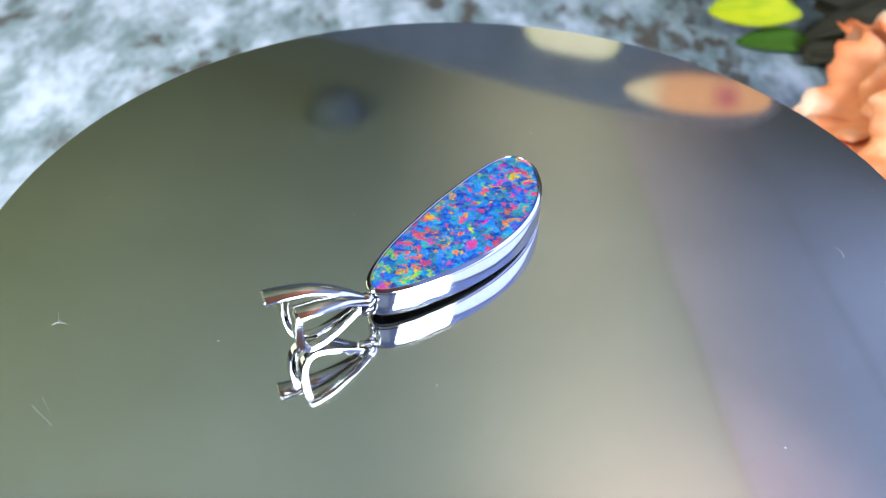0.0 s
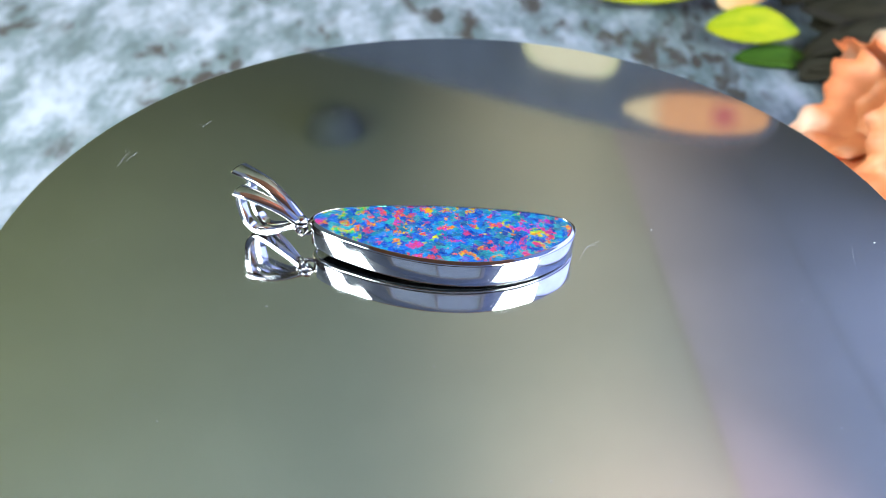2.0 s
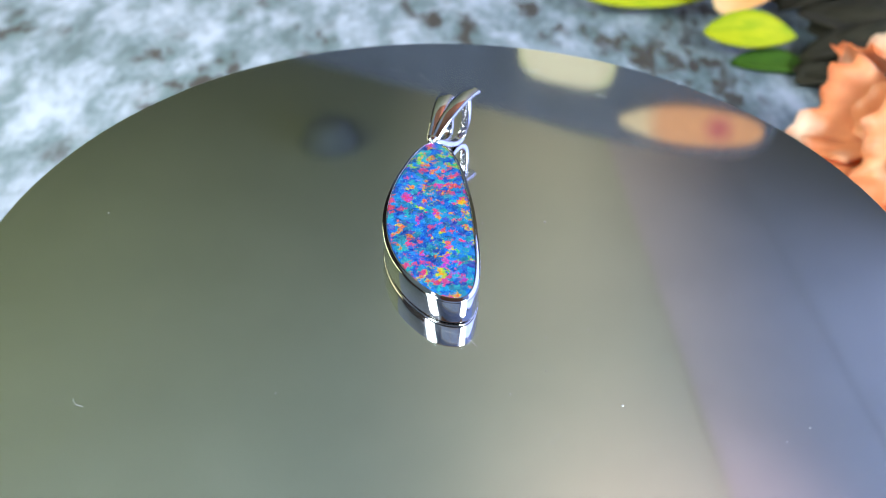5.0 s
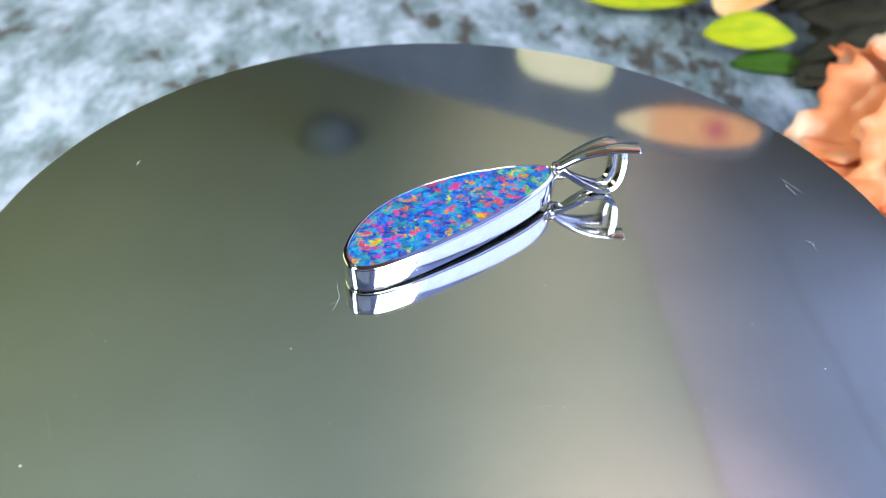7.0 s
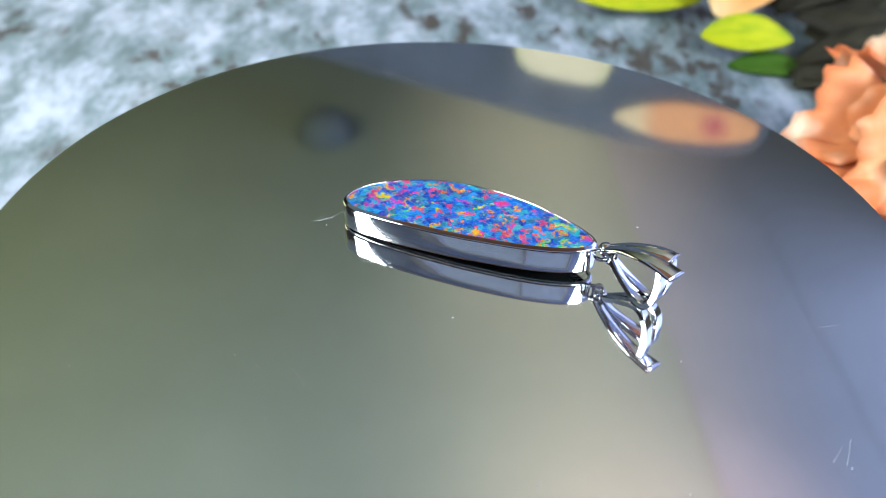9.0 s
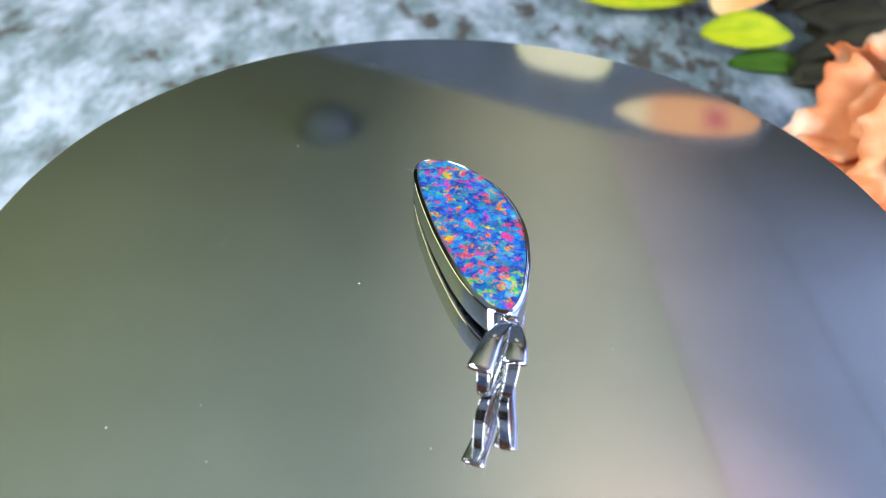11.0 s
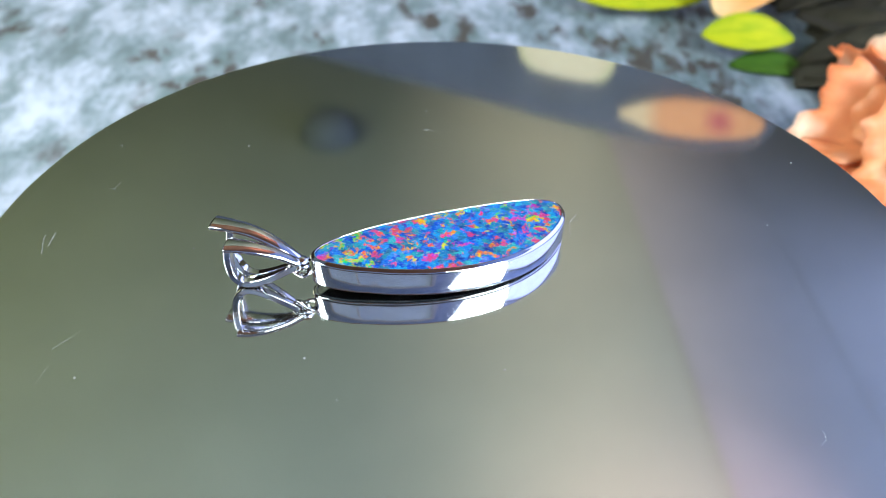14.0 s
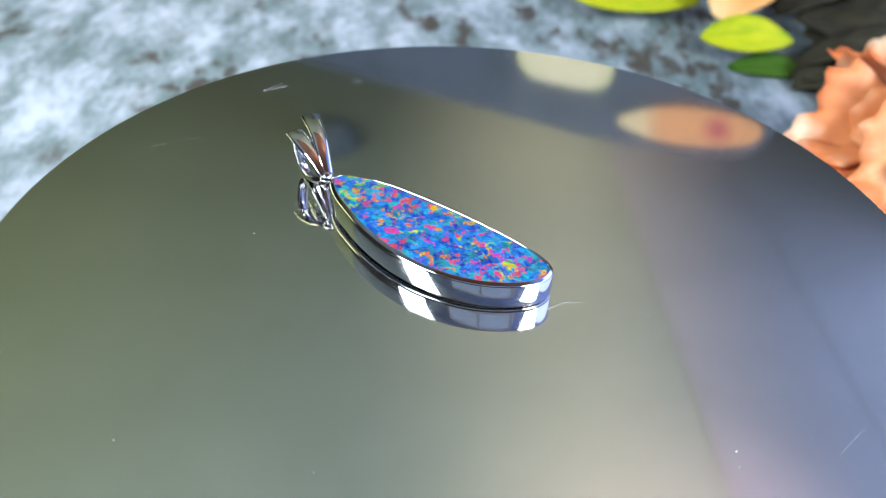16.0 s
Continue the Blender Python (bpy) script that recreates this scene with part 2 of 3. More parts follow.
def petal_material(name, heart, middle, edge, radius, aside=0.0, mottled=0.0, patch=None):
    """Colour that goes from the heart of the flower to the rim of the petals."""
    m, nt, b = nodes_of(name)
    v = coords(nt, (1 / radius,) * 3, (-aside / radius, 0, 0))
    length = nt.nodes.new("ShaderNodeVectorMath")
    length.operation = "LENGTH"
    nt.links.new(v, length.inputs[0])
    veins, pale = noise_of(nt, coords(nt), 260, 4), noise_of(nt, coords(nt), 65, 2)
    c = ramp(nt, length.outputs["Value"], [(0.05, heart), (0.24, middle), (0.72, middle), (0.98, edge)])
    # on the carnation, pale patches and heart-coloured ones paint highlights and creases
    c = mix(nt, ramp(nt, pale.outputs[0], [(0.48, (0, 0, 0)), (0.64, (mottled,) * 3)]), c, patch or edge)
    if mottled:
        heart_tone = noise_of(nt, coords(nt, offset=(0.3, 0.1, 0.2)), 48, 3)
        c = mix(nt, ramp(nt, heart_tone.outputs[0], [(0.50, (0, 0, 0)), (0.66, (0.7,) * 3)]), c, heart)
    c = mix(nt, 0.5, c, ramp(nt, veins.outputs[0], [(0.3, (0.72, 0.6, 0.55)), (0.65, (1, 1, 1))]), "MULTIPLY")
    nt.links.new(c, b.inputs["Base Color"])
    b.inputs["Roughness"].default_value = 0.55
    b.inputs["Subsurface Weight"].default_value = 0.0
    bump(nt, b, veins.outputs[0], 0.2, 0.0006)
    return m


def leaf_material(name, dark, light):
    """Long veins along the leaf, with softer patches of tone."""
    m, nt, b = nodes_of(name)
    streaks, tone = noise_of(nt, coords(nt, (0.12, 1.0, 0.3)), 900, 3), noise_of(nt, coords(nt), 90, 3)
    c = mix(nt, streaks.outputs[0], ramp(nt, tone.outputs[0], [(0.35, dark), (0.65, light)]), light)
    c = mix(nt, ramp(nt, streaks.outputs[0], [(0.38, (0.6,) * 3), (0.52, (0, 0, 0))]), c, dark)
    nt.links.new(c, b.inputs["Base Color"])
    b.inputs["Roughness"].default_value = 0.65
    b.inputs["Specular IOR Level"].default_value = 0.18
    bump(nt, b, streaks.outputs[0], 0.3, 0.0004)
    return m


SILVER, MIRROR, OPAL, STONE = silver_material(), mirror_material(), opal_material(), stone_print_material()
CEILING_LEFT = plain("sage_ceiling_paint", (0.525, 0.615, 0.43), 0.9, 0, 0.06, 2.5, 0.05)
BROWN_CEILING = plain("brown_reflected_ceiling", (0.36, 0.17, 0.08), 0.7, 0, 0.25, 6, 0.1)
EDGE_STRIP = plain("ceiling_edge_grey", (0.56, 0.59, 0.51), 0.9, 0, 0.08, 3, 0.05)
BLUE_WALL = plain("pale_blue_wall_paint", (0.40, 0.50, 0.68), 0.9, 0, 0.12, 3, 0.05)
DARK_BROWN = plain("dark_brown_reflected", (0.075, 0.05, 0.03), 0.6, 0, 0.3, 8, 0.1)
WALL = plain("wall_paint", (0.36, 0.36, 0.25), 0.9, 0, 0.06, 3, 0.05)
FLOOR = plain("floor_boards", (0.25, 0.17, 0.11), 0.5, 0, 0.3, 6)
TABLE = plain("table_wood", (0.20, 0.13, 0.08), 0.45, 0, 0.3, 12)
BOARD = plain("slate_board", (0.066, 0.084, 0.120), 0.7, 0, 0.25, 30)
FRAME = plain("white_frame_paint", (0.70, 0.70, 0.68), 0.5, 0, 0.05, 30, 0.05)
BLACK = plain("black_plastic", (0.025, 0.025, 0.028), 0.5, 0, 0.2, 80)
DARK_FIXTURE = plain("dark_fixture", (0.24, 0.30, 0.28), 0.8, 0, 0.2, 20)
LEAF_LIME = leaf_material("lime_leaf", (0.22, 0.35, 0.008), (0.50, 0.52, 0.012))
LEAF_GREEN = leaf_material("green_leaf", (0.025, 0.08, 0.008), (0.06, 0.14, 0.012))
# the shade among the flowers is put into this leaf colour
LEAF_SHADED = leaf_material("shaded_leaf", (0.016, 0.018, 0.010), (0.045, 0.040, 0.026))
DUST = plain("dust", (0.62, 0.64, 0.67), 0.9, 0, 0.1, 400, 0)
# cream highlights and red creases are put into the mottling
PEACH = petal_material("peach_petal", (0.80, 0.16, 0.03), (0.88, 0.36, 0.14), (0.84, 0.22, 0.07), 0.040, 0.0, 0.9, (0.96, 0.74, 0.52))
CREAM_PETAL = petal_material("cream_petal", (0.86, 0.58, 0.26), (0.84, 0.48, 0.13), (0.80, 0.34, 0.10), 0.05, 0.0, 0.5)
PEACH_PRINT = petal_material("peach_print", (0.46, 0.07, 0.08), (0.72, 0.32, 0.13), (0.74, 0.56, 0.32), 0.040, 0.0150)
CREAM_PRINT = petal_material("cream_print", (0.76, 0.66, 0.46), (0.72, 0.64, 0.42), (0.52, 0.52, 0.24), 0.03)


# ---- mesh helpers ----
def mesh_object(name, bm, material, parent=None, label="", smooth=False):
    bmesh.ops.recalc_face_normals(bm, faces=bm.faces)
    me = bpy.data.meshes.new(name)
    bm.to_mesh(me)
    bm.free()
    me.materials.append(material)
    if smooth:
        for p in me.polygons:
            p.use_smooth = True
    ob = new(name, me)
    ob.parent = parent
    if label:
        ob["label"] = label
    return ob


def part(name, bm, material, parent, label="", smooth=False):
    return mesh_object(name, bm, material, parent, label, smooth)


def thing(name, at, label, category, group="", kind=""):
    ob = new(name)
    ob.empty_display_size = 0.01
    ob.matrix_basis = at
    return tagged(ob, label, category, group, kind)


def box_bm(x0, y0, z0, x1, y1, z1, bevel=0.0):
    bm = bmesh.new()
    bmesh.ops.create_cube(bm, size=1, matrix=Matrix.Translation(((x0 + x1) / 2, (y0 + y1) / 2, (z0 + z1) / 2)) @ Matrix.Diagonal((x1 - x0, y1 - y0, z1 - z0, 1)))
    if bevel:
        bmesh.ops.bevel(bm, geom=bm.edges[:], offset=bevel, segments=2, affect="EDGES", profile=0.5)
    return bm


def lathe(profile, steps=96):
    """A solid of revolution from (radius, height) pairs; radius 0 closes it."""
    bm = bmesh.new()
    rings = []
    for r, z in profile:
        if r == 0:
            rings.append([bm.verts.new((0, 0, z))])
        else:
            rings.append([bm.verts.new((r * math.cos(2 * math.pi * i / steps), r * math.sin(2 * math.pi * i / steps), z)) for i in range(steps)])
    for a, b in zip(rings, rings[1:]):
        for i in range(steps):
            j = (i + 1) % steps
            if len(a) == 1:
                bm.faces.new((a[0], b[i], b[j]))
            elif len(b) == 1:
                bm.faces.new((a[i], a[j], b[0]))
            else:
                bm.faces.new((a[i], a[j], b[j], b[i]))
    return bm


def smooth_curve(points, n, closed=False):
    """Catmull-Rom through the points."""
    pts, out = [Vector(p) for p in points], []
    count = len(pts)
    for i in range(count if closed else count - 1):
        if closed:
            a, b, c, d = pts[i - 1], pts[i], pts[(i + 1) % count], pts[(i + 2) % count]
        else:
            a, b, c, d = pts[max(i - 1, 0)], pts[i], pts[i + 1], pts[min(i + 2, count - 1)]
        for k in range(n):
            t = k / n
            out.append(0.5 * (2 * b + (c - a) * t + (2 * a - 5 * b + 4 * c - d) * t * t + (3 * b - a - 3 * c + d) * t ** 3))
    if not closed:
        out.append(pts[-1])
    return out


def section(steps, power, flat):
    """Unit outline of a band: an ellipse, or a box with rounded corners and support points beside them."""
    if power <= 2.0:
        return [(math.cos(2 * math.pi * (k + 0.5) / steps), math.sin(2 * math.pi * (k + 0.5) / steps)) for k in range(steps)]
    out, rd = [], 0.30
    rc = rd * min(1.0, flat)
    for q in range(4):
        sx, sy = ((1, 1), (-1, 1), (-1, -1), (1, -1))[q]
        arc = []
        for k in range(5):
            a = math.pi / 2 * k / 4
            arc.append((sx * (1 - rc + rc * math.cos(a)), sy * (1 - rd + rd * math.sin(a))))
        arc = [(arc[0][0], sy * (1 - rd - 0.08))] + arc + [(sx * (1 - rc - 0.06), arc[-1][1] * 1.01)]
        out += arc if sx * sy > 0 else arc[::-1]
    return out


def sweep(path, size, side, steps=12, power=4.0, closed=False):
    """A band along a path: size(s) gives half width along side and half thickness; its section is a rounded box."""
    bm, rings = bmesh.new(), []
    n = len(path)
    for i, p in enumerate(path):
        ahead = path[(i + 1) % n] - path[i - 1] if closed else path[min(i + 1, n - 1)] - path[max(i - 1, 0)]
        ahead.normalize()
        s = side(i / (n - 1)) if callable(side) else Vector(side)
        s = (s - ahead * s.dot(ahead)).normalized()
        up = ahead.cross(s)
        hw, ht = size(i / (n - 1))
        ring = []
        for c, d in section(steps, power, ht / hw):
            ring.append(bm.verts.new(p + s * hw * c + up * ht * d))
        rings.append(ring)
    steps = len(rings[0])
    pairs = list(zip(rings, rings[1:])) + ([(rings[-1], rings[0])] if closed else [])
    for a, b in pairs:
        for k in range(steps):
            j = (k + 1) % steps
            bm.faces.new((a[k], a[j], b[j], b[k]))
    if not closed:
        bm.faces.new(rings[0])
        bm.faces.new(rings[-1])
    return bm


# ---- the room ----
def room():
    tagged(mesh_object("floor", box_bm(-2.2, -1.2, -0.87, 1.6, 4.0, -0.81), FLOOR), "dark brown wooden floor under the table", "floor", kind="structure")
    for name, dims in (("wall_west", (-2.3, -1.3, -0.81, -2.2, 4.1, 1.7)), ("wall_north", (-2.2, 4.0, -0.81, 1.6, 4.1, 1.7)),
                       ("wall_south", (-2.2, -1.3, -0.81, 1.6, -1.2, 1.7)), ("wall_east", (1.6, -1.3, -0.81, 1.7, 4.1, 1.7))):
        tagged(mesh_object(name, box_bm(*dims), {"wall_south": BLUE_WALL, "wall_east": WALL}.get(name, DARK_BROWN)), "pale blue painted room wall" if name == "wall_south" else "olive painted room wall" if name == "wall_east" else "unseen dark brown room wall, coloured for the silver to reflect", "wall", kind="structure")
    tagged(mesh_object("ceiling", box_bm(-2.2, 1.0, 1.6, 1.6, 4.0, 1.66), CEILING_LEFT), "sage painted ceiling behind the table", "ceiling", kind="structure")
    # unseen brown and pale blue panels overhead, coloured for the silver to reflect
    tagged(mesh_object("ceiling", box_bm(-0.8, -0.9, 1.58, 0.8, 0.995, 1.66), BROWN_CEILING), "unseen brown ceiling panel, added for the silver to reflect", "ceiling", kind="structure")
    for x0, y0, x1, y1 in ((-2.2, -0.9, -0.805, 0.995), (0.805, -0.9, 1.6, 0.995), (-2.2, -1.2, 1.6, -0.905)):
        tagged(mesh_object("ceiling", box_bm(x0, y0, 1.6, x1, y1, 1.66), BLUE_WALL), "unseen pale blue ceiling strip, added for the silver to reflect", "ceiling", kind="structure")
    # two added grey steps stand for the edge where ceiling meets the side wall
    for x, z in ((0.60, 1.595), (1.02, 1.592)):
        soffit = mesh_object("soffit", box_bm(0, -1.1, 0, 0.8, 1.9, 1.599 - z, 0.0015), EDGE_STRIP)
        soffit.matrix_basis = pose(x, 1.9, z, 0, 0, 3.9)
        tagged(soffit, "added pale grey ceiling strip standing for the wall beyond the ceiling edge", "soffit", kind="structure")
    # unseen brown band, added so the bezel rim reflects dark brown
    tagged(mesh_object("trim", box_bm(-2.19, -1.2, -0.80, 1.59, -1.18, 0.42, 0.004), DARK_BROWN), "unseen dark brown band on the lower wall, added for the silver rim to reflect", "panelling", kind="structure")


def added_window():
    """An added four-part window around the unseen fill light behind the camera."""
    ob = thing("added_window_1", pose(-0.25, -1.178, 0.95), "small white-framed window, added unseen behind the table around a fill light", "window", kind="structure")
    for x0, z0, x1, z1 in ((-0.64, -0.34, 0.64, -0.285), (-0.64, 0.285, 0.64, 0.34), (-0.64, -0.284, -0.585, 0.284), (0.585, -0.284, 0.64, 0.284)):
        part("window_frame", box_bm(x0, -0.02, z0, x1, 0.03, z1, 0.003), FRAME, ob)
    part("glazing_bar", box_bm(-0.016, 0.012, -0.284, 0.016, 0.03, 0.284, 0.002), FRAME, ob)
    part("window_sill", box_bm(-0.68, -0.02, -0.37, 0.68, 0.07, -0.341, 0.003), FRAME, ob)


def ceiling_fixture():
    ob = thing("ceiling_fixture", pose(-0.45, 2.62, 1.6), "dark domed round fitting on the ceiling", "ceiling light")
    part("dome", lathe([(0, -0.10), (0.05, -0.094), (0.085, -0.066), (0.098, -0.02), (0.10, 0.0), (0, 0)], 40), DARK_FIXTURE, ob, smooth=True)
    part("collar", lathe([(0.103, 0.0), (0.108, -0.006), (0.108, -0.01), (0.099, -0.01), (0.099, 0.0), (0.103, 0.0)], 40), DARK_FIXTURE, ob)


def light_panel(at, w, h, name_label):
    m = look(at, (0, 0.02, 0))
    ob = thing("light_panel", m, name_label, "photo lamp", "lamps beside the turntable")
    part("housing", box_bm(-w / 2 - 0.012, -h / 2 - 0.012, 0.004, w / 2 + 0.012, h / 2 + 0.012, 0.028, 0.003), BLACK, ob)
    low = m.inverted() @ Vector((at[0] * 1.04, at[1] * 1.04, -0.062))
    top = Vector((0, 0, 0.032))
    part("stand", sweep([top, (top + low) / 2, low], lambda s: (0.006, 0.006), Vector((1, 0, 0)), 10, 2.0), BLACK, ob, smooth=True)


def table():
    ob = thing("table", pose(0, 0.1, -0.81), "dark wooden table that carries the turntable", "table")
    part("tabletop", box_bm(-0.75, -0.55, 0.716, 0.75, 0.6, 0.746, 0.004), TABLE, ob)
    for x in (-0.70, 0.64):
        for y in (-0.50, 0.49):
            part("leg", box_bm(x, y, 0, x + 0.06, y + 0.06, 0.715, 0.003), TABLE, ob)


BOARD_POSE = pose(0, 0.3642, 0, 0, 0, -25.17)      # x along the board, -y towards the turntable


def backdrop():
    mat = thing("printed_mat", BOARD_POSE, "printed mat of pale weathered grey stone under the turntable", "mat")
    part("sheet", box_bm(-0.42, -0.62, MAT_Z - 0.0035, 0.42, -0.004, MAT_Z, 0.0008), STONE, mat)
    board = thing("backdrop_board", BOARD_POSE, "dark slate-coloured upright board with printed flowers behind the turntable", "backdrop")
    rim = [(-0.30, -0.064), (0.168, -0.064), (0.170, 0.10), (0.1695, 0.145), (0.1675, 0.158), (0.162, 0.1665), (0.150, 0.172), (0.130, 0.1765), (0.105, 0.179), (0.07, 0.18), (-0.30, 0.18)]
    part("panel", loft([[Vector((x, y, z)) for x, z in rim] for y in (0.0, 0.006)], True, True), BOARD, board)

    def motif(name, cx, cz, w, h, material, square, taper, label, lean=0.0):
        """A flat printed flower outline, lying on the face of the board."""
        bm, n = bmesh.new(), 56
        front, back = [], []
        for i in range(n):
            a = 2 * math.pi * i / n
            c, d = math.cos(a), math.sin(a)
            x = math.copysign(abs(c) ** square, c) * w / 2
            z = math.copysign(abs(d) ** square, d) * h / 2 * (1 + 0.03 * math.sin(3 * a + 1)) * (1 - taper * max(0, -c) ** 1.5)
            front.append(bm.verts.new((x, -0.0012, z)))
            back.append(bm.verts.new((x, -0.0002, z)))
        bm.faces.new(front)
        bm.faces.new(back)
        for i in range(n):
            bm.faces.new((front[i], front[(i + 1) % n], back[(i + 1) % n], back[i]))
        ob = part(name, bm, material, board, label)
        ob.matrix_basis = pose(cx, 0, cz, 0, lean, 0)

    motif("printed_rose", 0.1284, 0.1595, 0.0724, 0.0215, PEACH_PRINT, 0.9, 0.45, "peach flower with a red heart and cream rim", 10)
    motif("printed_petal", 0.0608, 0.1340, 0.053, 0.040, CREAM_PRINT, 0.6, 0.0, "cream and pale green petal")


def turntable():
    ob = thing("turntable", pose(0, 0, 0), "round mirror-topped display turntable, dusty and slightly scratched", "turntable")
    R = 0.0540
    part("mirror_plate", lathe([(0, 0), (R - 0.0004, 0), (R - 0.0001, -0.0002), (R, -0.0005), (R, -0.0028), (R - 0.0004, -0.003), (0, -0.003)], 256), MIRROR, ob)
    part("base", lathe([(0, -0.0032), (0.046, -0.0032), (0.048, -0.006), (0.048, -0.052), (0.046, -0.0598), (0, -0.0598)], 96), BLACK, ob)
    return ob


# ---- the pendant, in millimetres of its own plane ----
OUTLINE = [(13.84, -1.08), (12.95, -2.63), (10.72, -3.62), (7.83, -4.27), (4.72, -4.65), (1.61, -4.80), (-1.39, -4.96), (-4.44, -4.87), (-7.74, -4.81), (-11.20, -4.51),
           (-14.68, -3.91), (-16.21, -2.49), (-16.11, -0.96), (-15.67, 0.25), (-14.81, 1.33), (-13.72, 2.29), (-12.42, 3.25), (-10.69, 4.20), (-8.31, 5.11), (-5.06, 5.72),
           (-1.36, 5.70), (1.95, 5.17), (4.55, 4.44), (6.68, 3.72), (8.27, 2.94), (10.04, 2.23), (11.44, 1.36), (12.87, 0.36)]
# the bail props one end up, so that the setting leans a little and touches the mirror with its round tip
PENDANT_AT = pose(0.000175, -0.00399, 0.00047, -0.5, -1.404, -123.07)


def inset(loop, d):
    out, n = [], len(loop)
    for i, p in enumerate(loop):
        t = (loop[(i + 1) % n] - loop[i - 1]).normalized()
        out.append(p + Vector((t.y, -t.x, 0)) * -d)
    return out


def loft(loops, close_first=False, close_last=False, ring=False):
    bm = bmesh.new()
    rows = [[bm.verts.new(p) for p in loop] for loop in loops]
    n = len(rows[0])
    for a, b in list(zip(rows, rows[1:])) + ([(rows[-1], rows[0])] if ring else []):
        for i in range(n):
            j = (i + 1) % n
            bm.faces.new((a[i], a[j], b[j], b[i]))
    if close_first:
        bm.faces.new(rows[0])
    if close_last:
        bm.faces.new(rows[-1])
    return bm


def pendant():
    ob = thing("opal_pendant", PENDANT_AT, "silver pendant with a long bezel-set blue opal flecked red and green", "pendant")
    flat = [Vector((p.x / 1000, p.y / 1000, 0)) for p in smooth_curve([(x, y, 0) for x, y in OUTLINE], 10, True)]
    for _ in range(50):
        flat = [(flat[i - 1] + 2 * p + flat[(i + 1) % len(flat)]) / 4 for i, p in enumerate(flat)]
    area = sum(flat[i - 1].x * flat[i].y - flat[i].x * flat[i - 1].y for i in range(len(flat)))
    if area < 0:
        flat.reverse()
    def at(d, z):
        return [Vector((p.x, p.y, z)) for p in inset(flat, d)]

    H = 0.00334
    wall = [at(0.00034, 0.00002), at(0.00014, 0.00006), at(0.00004, 0.00016), at(0.0, 0.00034), at(0.0, H - 0.00044), at(0.00001, H - 0.00036), at(0.00004, H - 0.00030), at(0.00012, H - 0.00023),
            at(0.00026, H - 0.00014), at(0.00038, H - 0.00006), at(0.00043, H - 0.00002), at(0.00046, H - 0.00002), at(0.00049, H - 0.00011), at(0.00050, H - 0.0004), at(0.00050, 0.0010), at(0.00050, 0.00002)]
    part("bezel", loft(wall, ring=True), SILVER, ob, "polished silver bezel wall", smooth=True)
    stone = [at(0.00053, 0.0009), at(0.00052, H - 0.00022), at(0.00062, H - 0.00012), at(0.0010, H - 0.00008)]
    part("opal", loft(stone, True, True), OPAL, ob, "blue opal with red, orange and green flecks")
    part("backplate", loft([at(0.00052, 0.00012), at(0.00052, 0.0008)], True, True), SILVER, ob)
    # the jump ring between the setting and the bail
    c = Vector((0.01415, -0.0011, 0.0020))
    for k, (dx, tip) in enumerate(((0.0, 20), (0.0007, -35))):
        loop = [c + Vector((dx, 0, 0)) + Matrix.Rotation(radians(tip), 3, "Z") @ Vector((0.00105 * math.cos(a), 0.0002 * math.sin(2 * a), 0.00090 * math.sin(a)))
                for a in [2 * math.pi * i / 36 for i in range(36)]]
        part("ring", sweep(loop, lambda s: (0.00024, 0.00024), Vector((0, 1, 0)), 10, 2.0, True), SILVER, ob, smooth=True)
    bail = part("bail", lathe([(0, 0.00075), (0.0006, 0.00055), (0.00085, 0), (0.0006, -0.00055), (0, -0.00075)], 24), SILVER, ob, "split silver bail with two flared arms", True)
    bail.matrix_basis = pose(0.0145, -0.0011, 0.00267, 0, 1.4, -27)
    arms = (((0, 0.0002, 0), (0.0022, 0.0005, 0.0013), (0.0045, 0.0009, 0.0021), (0.0062, 0.0011, 0.0024), (0.0075, 0.0011, 0.0024)),
            ((0, -0.0002, 0), (0.0025, -0.0006, 0.0017), (0.0052, -0.0011, 0.0027), (0.0076, -0.0014, 0.0030), (0.0096, -0.0017, 0.0030)))
    loops = (((0.0073, 0.0011, 0.0022), (0.0075, 0.0010, 0.0006), (0.0074, 0.0007, -0.0016), (0.0067, 0.0005, -0.0028), (0.0055, 0.0004, -0.0030), (0.0035, 0.0003, -0.0022), (0.0015, 0.0001, -0.0010), (0.0002, 0, -0.0002)),
             ((0.0077, -0.0014, 0.0028), (0.0079, -0.0015, 0.0008), (0.0076, -0.0015, -0.0016), (0.0066, -0.0013, -0.0029), (0.0052, -0.0010, -0.0030), (0.0033, -0.0007, -0.0021), (0.0014, -0.0003, -0.0009), (0.0002, 0, -0.0002)))
    for pts in arms:
        part("arm", sweep(smooth_curve(pts, 8), lambda q: (0.0006 + 0.0006 * q ** 0.7, 0.00040), Vector((0, 1, 0)), 28, 2.0), SILVER, bail, smooth=True)
    for pts in loops:
        part("loop", sweep(smooth_curve(pts, 8), lambda q: (0.0006 - 0.00028 * q, 0.00038), Vector((0, 1, 0)), 16, 4.0), SILVER, bail, smooth=True)
    return ob


